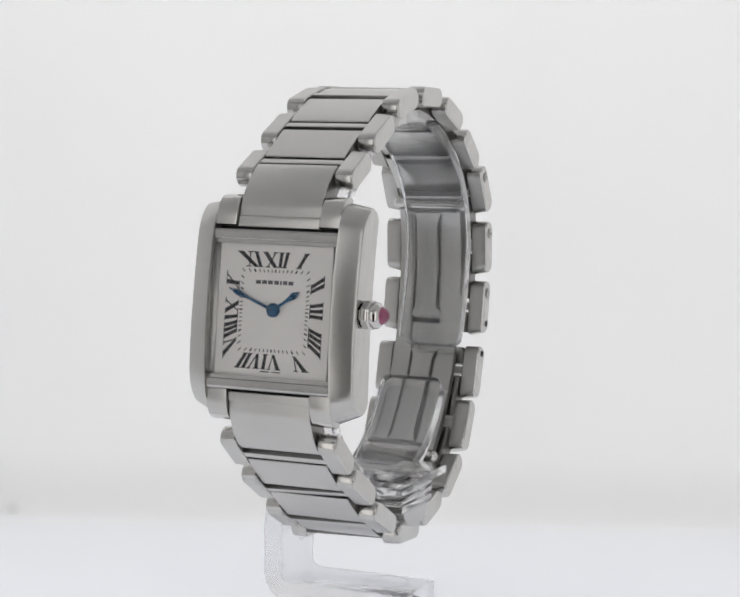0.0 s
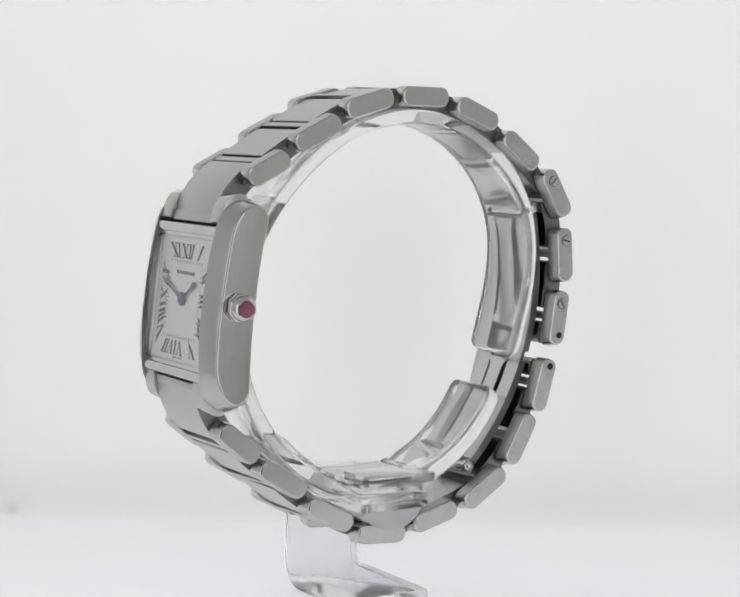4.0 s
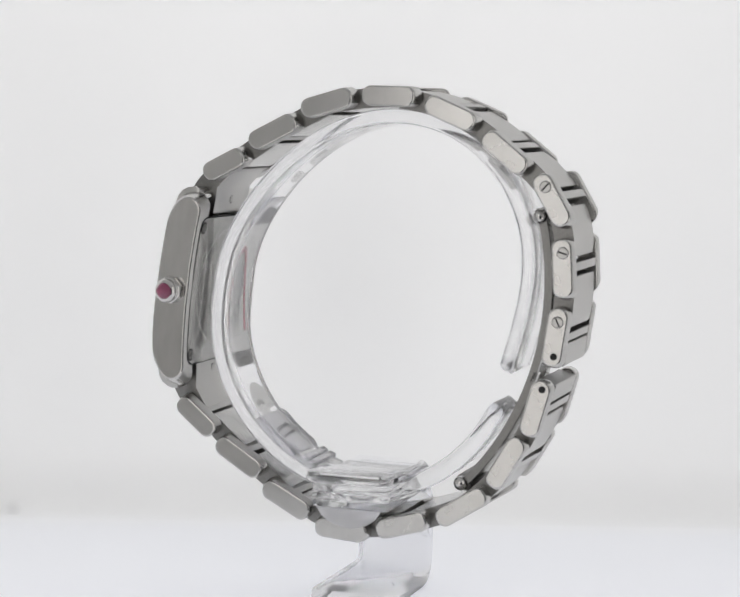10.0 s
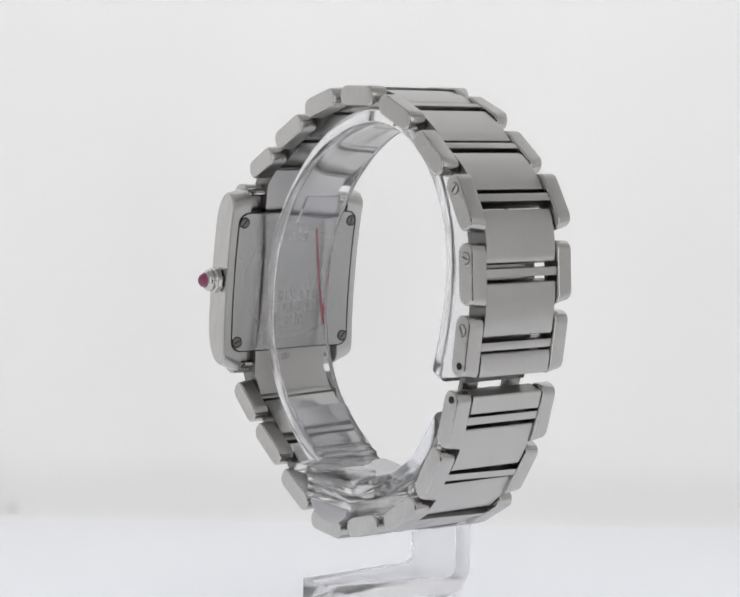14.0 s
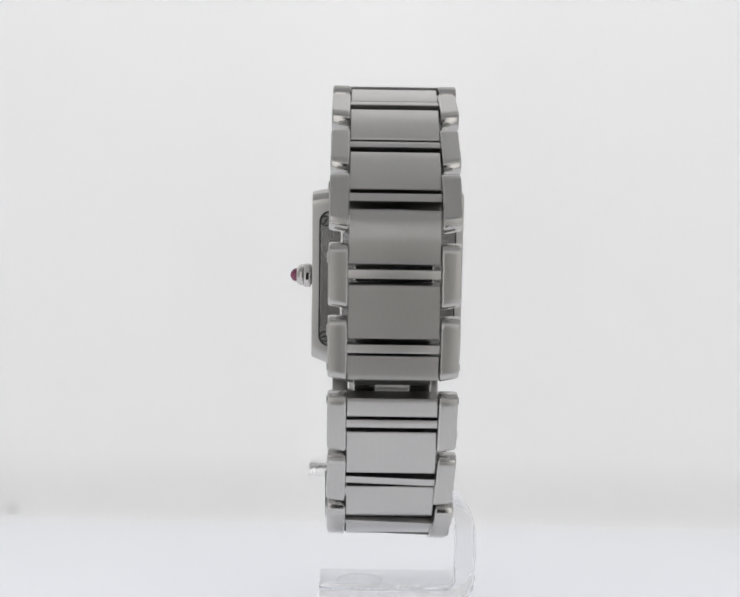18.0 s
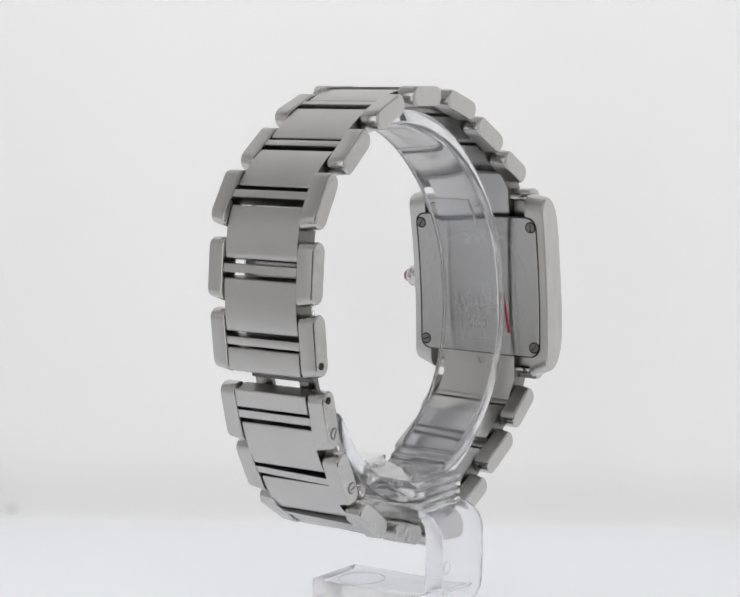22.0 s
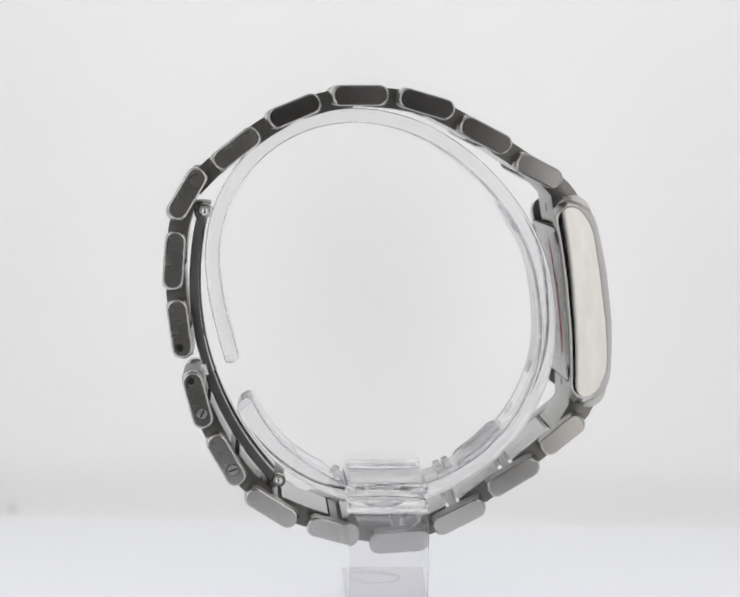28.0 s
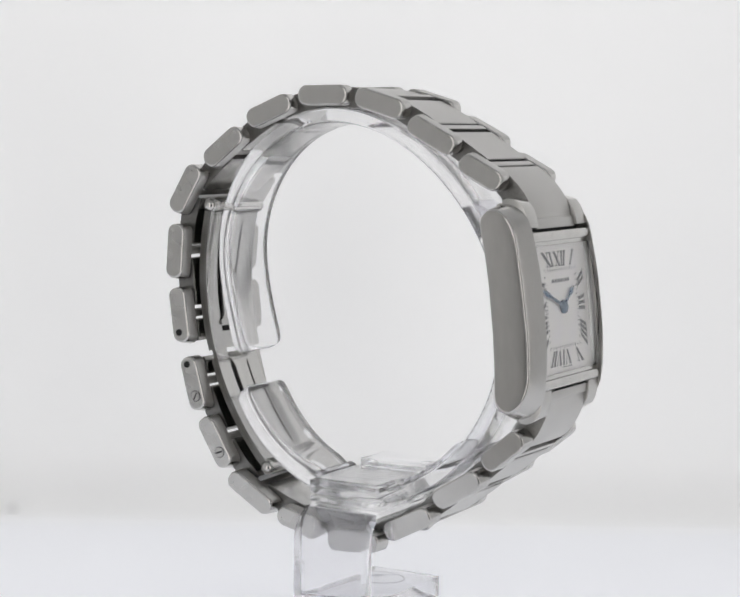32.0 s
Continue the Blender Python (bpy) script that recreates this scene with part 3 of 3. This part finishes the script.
    def pointer(name, dx, dy, width, tail, n):
        L = math.hypot(dx, dy)
        ang = math.degrees(math.atan2(dy, dx))
        pts = [(-tail, 0.16), (0.0, 0.2), (L * 0.55, width * 0.42), (L * 0.78, width), (L, 0.03)]
        ring = [(s, w) for s, w in pts] + [(s, -w) for s, w in pts[::-1]]
        v = [(n + t, s, w) for t in (0.0, 0.07) for s, w in ring]
        v += [(n + 0.11, s, 0) for s, w in pts]
        k = len(ring)
        f = [tuple(range(k))] + [(i, (i + 1) % k, k + (i + 1) % k, k + i) for i in range(k)]
        m = len(pts)
        for i in range(m - 1):
            f.append((k + i, k + i + 1, 2 * k + i + 1, 2 * k + i))
            f.append((k + k - 1 - i, k + k - 2 - i, 2 * k + i + 1, 2 * k + i))
        return part(name, mesh(name, v, f, blue_steel), watch, LIFT @ CASE @ at(0, 0, hc + 0.1) @ pose(0, 0, 0, ang, 0, 0), "blued steel sword-shaped pointer")

    pointer("minute_pointer", -5.5, 2.2, 0.34, 0.0, 4.42)
    pointer("hour_pointer", 3.05, 2.15, 0.40, 0.0, 4.30)
    disc = loft("pointer_hub", [[(n, r * math.cos(k * 0.2618), r * math.sin(k * 0.2618)) for k in range(24)] for n, r in ((4.2, 0.78), (4.45, 0.78), (4.58, 0.7), (4.67, 0.52), (4.72, 0.3), (4.735, 0.1))], [blue_steel], None, 40)
    wpart("pointer_hub", disc, CASE @ at(0, 0, hc + 0.1), "round blued steel hub")


def crown():
    """An eight-sided nut with a round polished setting, and a domed stone in it."""
    rings = []
    for y, r in ((0.0, 1.2), (0.22, 1.2), (0.26, 1.5), (0.42, 1.7), (1.12, 1.7), (1.32, 1.5), (1.36, 1.2)):
        rings.append([(r * math.cos(2 * math.pi * (k + 0.5) / 8), y, r * math.sin(2 * math.pi * (k + 0.5) / 8)) for k in range(8)])
    me = bevelled(loft("crown", rings, polished, None, 20), 0.09, 2, 25)
    c = wpart("crown", me, CASE @ at(2.6, 9.95, -0.1), "octagonal polished steel crown")

    def turned(name, prof, mat, n, label):
        return part(name, loft(name, [[(r * math.cos(2 * math.pi * k / n), y, r * math.sin(2 * math.pi * k / n)) for k in range(n)] for y, r in prof], mat, None, 60), c, None, label)
    turned("setting", [(1.3, 1.46), (1.5, 1.5), (1.78, 1.45), (2.02, 1.3), (2.2, 1.1), (2.26, 0.98), (2.15, 0.9)], polished, 28, "round polished steel setting")
    turned("cabochon", [(2.0, 0.94), (2.3, 0.95), (2.55, 0.88), (2.8, 0.72), (2.98, 0.5), (3.09, 0.26), (3.12, 0.06)], ruby, 24, "pink-red domed stone")


case_parts()
crown()


def end_links():
    """The first wide link at each end of the case, sloping down from the glass to the bracelet."""
    for (x, z, L, ang), top in ((UPPER[0], 1), (LOWER[-1], -1)):
        # profile in the case's (h, n), closed
        if top > 0:
            prof = [(8.9, 4.4), (10.05, 4.26), (10.1, 4.06), (11.1, 3.98), (12.1, 3.7), (13.1, 3.2), (14.1, 2.5), (15.0, 1.7), (15.7, 1.0), (16.2, 0.4), (15.2, -1.7), (12.6, 0.3), (8.9, 0.5)]
        else:
            prof = [(-9.5, 4.4), (-10.5, 4.26), (-10.55, 4.06), (-11.5, 3.95), (-12.4, 3.65), (-13.3, 3.15), (-14.2, 2.55), (-14.9, 1.9), (-15.4, 1.4), (-15.9, 0.5), (-14.9, -1.5), (-12.6, 0.2), (-9.5, 0.5)]
        me = bevelled(loft("end_link", [[cp(a, h, n) for h, n in prof] for a in (-HALF_C, HALF_C)], [brushed, shaded_side], lambda p: 1 if abs(p.normal.y) > 0.8 else 0), 0.07, 2, 40)
        ob = wpart("end_link", me, CASE, "wide brushed steel end link")
        part("hallmark", screw_mesh(0.45, 0.05), ob, at(0.37, 0.2, 11.0 if top > 0 else -10.6, 0, 0, -90) @ pose(0, 0, 0, 0, 80, 0), "tiny stamped round mark")


end_links()


def clasp():
    """Two curved folding blades inside the bracelet, and the rods at their hinges."""
    cx, cz, R = 1.2, -21.0, 20.9
    # circle through the two hinges and the middle of the blade
    bow_points = ((21.0, -11.1), (21.4, -25.6), (12.0, -43.4))
    (x1, z1), (x2, z2), (x3, z3) = bow_points
    A = Matrix(((2 * (x2 - x1), 2 * (z2 - z1)), (2 * (x3 - x1), 2 * (z3 - z1))))
    b = Vector((x2 ** 2 + z2 ** 2 - x1 ** 2 - z1 ** 2, x3 ** 2 + z3 ** 2 - x1 ** 2 - z1 ** 2))
    cx, cz = A.inverted() @ b
    R = math.hypot(x1 - cx, z1 - cz)
    a0, a1 = math.atan2(z1 - cz, x1 - cx), math.atan2(z3 - cz, x3 - cx)

    def blade(name, t0, t1, half0, half1, r0, r1, mat, label):
        n = 28
        rings = []
        for k in range(n + 1):
            t = a0 + (a1 - a0) * (t0 + (t1 - t0) * k / n)
            h = half0(k / n) if callable(half0) else half0 + (half1 - half0) * k / n
            rings.append([(cx + (R + r) * math.cos(t), y, cz + (R + r) * math.sin(t)) for r, y in ((r0, -h), (r1 - 0.1, -h), (r1, -h + 0.12), (r1, h - 0.12), (r1 - 0.1, h), (r0, h))])
        return wpart(name, loft(name, rings, [mat, shaded_side], lambda p: 1 if abs(p.normal.y) > 0.8 else 0, 35), None, label)

    blade("clasp_blade", 0.0, 0.525, 4.35, 4.35, 0.15, 0.75, inner_steel, "curved steel outer blade of the folding clasp")
    blade("clasp_blade", 0.562, 1.0, 4.35, 4.35, 0.15, 0.75, inner_steel, "curved steel lower blade of the folding clasp")
    def waist(f):
        """Half width of the tongue: broad at the hinge, slim along the middle, a T at the free end."""
        return 2.1 if f > 0.96 else 1.2 + 0.75 * max(0.0, 1 - f / 0.16) ** 2 + 0.9 * max(0.0, (f - 0.88) / 0.08) ** 3

    blade("clasp_tongue", 0.03, 0.44, waist, 0, -0.5, 0.1, satin, "narrow curved steel tongue in the clasp")
    blade("clasp_tongue", 0.565, 0.97, lambda f: 1.25 + 0.8 * max(0.0, 1 - f / 0.1) ** 2 + 0.5 * max(0.0, (f - 0.85) / 0.15) ** 2, 0, -0.5, 0.1, satin, "narrow curved steel tongue in the clasp")
    for sg in (-1, 1):
        bar = blade("clasp_side_bar", 0.02, 0.98, 1.2, 1.2, -0.3, 0.3, inner_steel, "raised steel bar joining the clasp blades")
        bar.matrix_basis = LIFT @ at(0, sg * 3.1, 0)
    for f, hw, th in ((0.455, 2.15, 0.34),):
        slot = box("clasp_slot", 0.08, 0.4, -hw, hw, -th, th, dark_gap, 0.05)
        t = a0 + (a1 - a0) * f
        wpart("clasp_slot", slot, at(cx + R * math.cos(t), 0, cz + R * math.sin(t), 0, -math.degrees(t), 0), "dark slot in the clasp")
    n = 18
    for (x, z) in ((x1, z1), (x3, z3)):
        rings = [[(r * math.cos(2 * math.pi * k / n), y, r * math.sin(2 * math.pi * k / n)) for k in range(n)]
                 for y, r in [(-4.3 - 0.85 * math.cos(radians(w)), 0.88 * math.sin(radians(w)) + 0.02) for w in (0, 18, 36, 54, 72, 90)] + [(4.3 + 0.85 * math.cos(radians(w)), 0.88 * math.sin(radians(w)) + 0.02) for w in (90, 72, 54, 36, 18, 0)]]
        wpart("hinge_rod", loft("hinge_rod", rings, polished, None, 50), at(x, 0, z), "round polished hinge rod with domed ends")
        wpart("hinge_barrel", bevelled(box("hinge_barrel", -0.95, 0.95, -4.2, 4.2, -0.95, 0.95, shaded_side), 0.5, 3), at(x + 0.25, 0, z))


clasp()


# ---- the stand ----
def spart(name, me, m=None, label=""):
    return part(name, me, stand, LIFT @ (m if m is not None else Matrix()), label)


def ring_point(t, off):
    """A point of the C-ring, a round that is flattened by the case; t in degrees from +x."""
    a = radians(t)
    f = min(1.0, max(0.0, (30 - t) / 50)) if t < 90 else 0.0
    off = off + 1.1 * f * f * (3 - 2 * f) + 0.3 * math.exp(-((t - 180) / 14) ** 2)
    r = 22.35 - off + 0.18 * math.cos(a) - 0.57 * math.sin(a) - 1.31 * math.cos(2 * a) + 1.13 * math.sin(2 * a) - 0.44 * math.cos(3 * a) + 0.14 * math.sin(3 * a)
    return r * math.cos(a), -22.0 + r * math.sin(a)


def stand_parts():
    def band(name, t0, t1, n, half, label):
        """The open ring, with both free ends like rounded tongues."""
        rings = []
        step = (t1 - t0) / n
        ts = [t0 + step * k for k in range(n + 1)]
        extra = [0.2, 0.6, 1.1, 1.7, 2.4, 3.1]
        ts = sorted(set(ts + [t0 + e for e in extra] + [t1 - e for e in extra]))
        for t in ts:
            thick = 1.83 + 0.42 * min(1.0, max(0.0, (t - 284.5) / 2.5))
            o, i = ring_point(t, 0.0), ring_point(t, thick)
            d = min(t - t0, t1 - t) * 0.385
            r = 1.7
            h = half if d > r else half - r + (r * r - (r - d) ** 2) ** 0.5
            h += 0.0 if d > 0 else 0.05
            g = 0.0 if d > 0.8 else 0.42 * (1 - max(0.0, 1 - (1 - max(d, 0.0) / 0.8) ** 2) ** 0.5)
            r = 0.32

            def mixp(f):
                return (o[0] + (i[0] - o[0]) * f, o[1] + (i[1] - o[1]) * f)
            f0, f1 = g, 1 - g
            q = []
            for cf, cy, q0 in ((f0 + r / thick, h - r, 90), (f1 - r / thick, h - r, 0), (f1 - r / thick, -h + r, 270), (f0 + r / thick, -h + r, 180)):
                for k in range(4):
                    w = radians(q0 + 90 - 30 * k)
                    q.append((mixp(min(f1, max(f0, cf + r / thick * math.cos(w)))), cy + r * math.sin(w)))
            bent = min(1.0, max(0.0, (110 - t) / 90))
            bent = bent * bent * (3 - 2 * bent)
            rings.append([(x + 0.35 * bent, y - 1.6 * bent, z) for (x, z), y in q])
        me = loft(name, rings, [acrylic, frosted], lambda p: 1 if 0.35 < abs(p.normal.y) < 0.9 else 0, 40)
        spart(name, me, None, label)

    band("ring_band", -24, 324, 115, 4.3, "clear acrylic open ring inside the bracelet")
    # raised pads and ribs inside the ring
    def pad(name, t0, t1, half, lift, label):
        rings = []
        for k in range(9):
            t = t0 + (t1 - t0) * k / 8
            o, i = ring_point(t, 1.80), ring_point(t, 1.83 + lift * (0.35 if k in (0, 8) else 1.0))
            rings.append([(o[0], -half, o[1]), (i[0], -half + 0.12, i[1]), (i[0], half - 0.12, i[1]), (o[0], half, o[1])])
        spart(name, loft(name, rings, [frosted_clear], None, 40), None, label)

    pad("ring_pad", 226, 243.5, 4.1, 0.55, "raised clear pad inside the ring")
    pad("ring_pad", 140, 153, 2.7, 0.3, "raised clear pad inside the ring")
    for t in (246.5, 249.5, 279.0, 282.4):
        pad("ring_rib", t - 1.3, t + 1.3, 4.1, 0.5, "rounded clear rib beside the clip")
    # clip block with ridges and a lens-shaped foot
    x0, x1, y0, y1 = -5.8, 3.8, -7.6, 7.4
    z = -47.1
    steps = [(z, 0.1)]
    for k in range(4):
        h = z + 0.2 + k * 0.95
        steps += [(h, 0.0), (h + 0.6, 0.0), (h + 0.7, 0.45), (h + 0.85, 0.45)]
    rings = [[(x0 + i, y0 + i, h), (x1 - i, y0 + i, h), (x1 - i, y1 - i, h), (x0 + i, y1 - i, h)] for h, i in steps]
    spart("clip_block", bevelled(loft("clip_block", rings, hazy), 0.06, 1), None, "ridged clear acrylic clip block")
    spart("clip_plate", box("clip_plate", -5.9, 3.5, -9.6, -3.8, -43.5, -42.45, hazy, 0.15), None, "flat clear top plate of the clip")
    n = 14
    arc = [(-5.3 + 8.3 * k / n, -47.15 - 2.3 * (1 - (2 * k / n - 1) ** 2) ** 0.7) for k in range(n + 1)]
    prof = arc + [(3.0, -47.12), (-5.3, -47.12)]
    lens = loft("clip_foot", [[(x, y, h) for x, h in prof] for y in (-7.55, 7.3)], [milky, foot_face], lambda p: 1 if p.normal.y < -0.9 else 0, 30)
    spart("clip_foot", lens, None, "rounded clear underside of the clip")
    # the leg: out from the block, down, and back under the watch
    path_o = [(7.45, -46.55)] + [(7.5 + 3.4 * math.sin(radians(a)), -50.0 + 3.4 * math.cos(radians(a))) for a in (4, 20, 37, 54, 72, 90)]
    path_o += [(10.9 - 3.6 + 3.6 * math.cos(radians(a)), -56.16 - 3.6 * math.sin(radians(a))) for a in (0, 18, 36, 54, 72, 90)] + [(-8.2, -59.76)]
    path_i = [(7.45, -47.5)] + [(7.5 + 0.95 * math.sin(radians(a)), -50.0 + 2.45 * math.cos(radians(a))) for a in (4, 20, 37, 54, 72, 90)]
    path_i += [(8.45 - 1.1 + 1.1 * math.cos(radians(a)), -56.1 - 1.1 * math.sin(radians(a))) for a in (0, 18, 36, 54, 72, 90)] + [(-8.2, -57.2)]
    rings = []
    for (yo, zo), (yi, zi) in zip(path_o, path_i):
        rings.append([(-5.7, yo, zo), (3.75, yo, zo), (3.75, yi, zi), (-5.7, yi, zi)])
    leg = bevelled(loft("leg", rings, [leg_clear, frosted]), 0.3, 2, 50)
    for p in leg.polygons:
        p.material_index = 1 if 0.3 < abs(p.normal.x) < 0.9 else 0
    spart("leg", leg, None, "clear acrylic leg and flat foot")
    # moulded oval on the foot, and the small round mark on the leg
    oval = []
    for k in range(41):
        w = 2 * math.pi * k / 40
        oval.append([(3.2 * f * math.cos(w), -3.2 + 2.8 * f * math.sin(w), h) for f, h in ((1.0, -57.19), (0.985, -57.175), (0.96, -57.175), (0.945, -57.19))])
    spart("foot_oval", loft("foot_oval", oval, leg_clear, None, 30, False), None, "shallow moulded oval on the foot")
    mark = []
    for k in range(33):
        w = 2 * math.pi * k / 32
        mark.append([(2.85 + r * math.cos(w), y, -53.2 + r * math.sin(w)) for r, y in ((0.8, 10.91), (0.78, 10.96), (0.68, 10.96), (0.66, 10.91))])
    spart("round_mark", loft("round_mark", mark, leg_clear, None, 30, False), None, "small round moulding mark")


stand_parts()


def stain_mat(name, strength):
    """Grey that fades out from the middle of its small sheet."""
    m = bpy.data.materials.new(name)
    m.use_nodes = True
    n, l = m.node_tree.nodes, m.node_tree.links
    b = n["Principled BSDF"]
    b.inputs["Base Color"].default_value = (0.5, 0.5, 0.5, 1)
    b.inputs["Roughness"].default_value = 0.9
    co = n.new("ShaderNodeTexCoord")
    ln = n.new("ShaderNodeVectorMath")
    ln.operation = "LENGTH"
    l.new(co.outputs["Object"], ln.inputs[0])
    mr = n.new("ShaderNodeMapRange")
    mr.interpolation_type = "SMOOTHSTEP"
    mr.inputs["From Min"].default_value, mr.inputs["From Max"].default_value = 0.0, 0.0011
    mr.inputs["To Min"].default_value, mr.inputs["To Max"].default_value = strength, 0.0
    l.new(ln.outputs["Value"], mr.inputs["Value"])
    l.new(mr.outputs[0], b.inputs["Alpha"])
    return m


def smudge(x, y, z, lean, size, mat):
    n = 20
    v = [(1.1 * math.cos(2 * math.pi * k / n), 0, 1.1 * math.sin(2 * math.pi * k / n)) for k in range(n)]
    ob = new("smudge", mesh("smudge", v, [tuple(range(n))], mat))
    ob.matrix_basis = at(x, y, z, lean, 0, 0) @ Matrix.Scale(size, 4)
    tagged(ob, "small soft grey smudge on the white backdrop", "smudge", "smudges on the backdrop")


stain, trace = stain_mat("grey_stain", 0.2), stain_mat("faint_grey_stain", 0.09)
smudge(-53.97, 44.5, 0.9, -15, 2.7, stain)
smudge(-50.6, 42.3, 0.6, -40, 0.9, trace)
smudge(-48.1, 51.9, 20.5, 0, 0.8, trace)


def motions():
    """Both turn with the turntable, at an even pace."""
    rows = [(t, pose(0, 0, 0, 0, 0, 66.96 - 8.6775 * t)) for t in range(0, 33)]
    walk(watch, rows)
    walk(stand, rows)


motions()
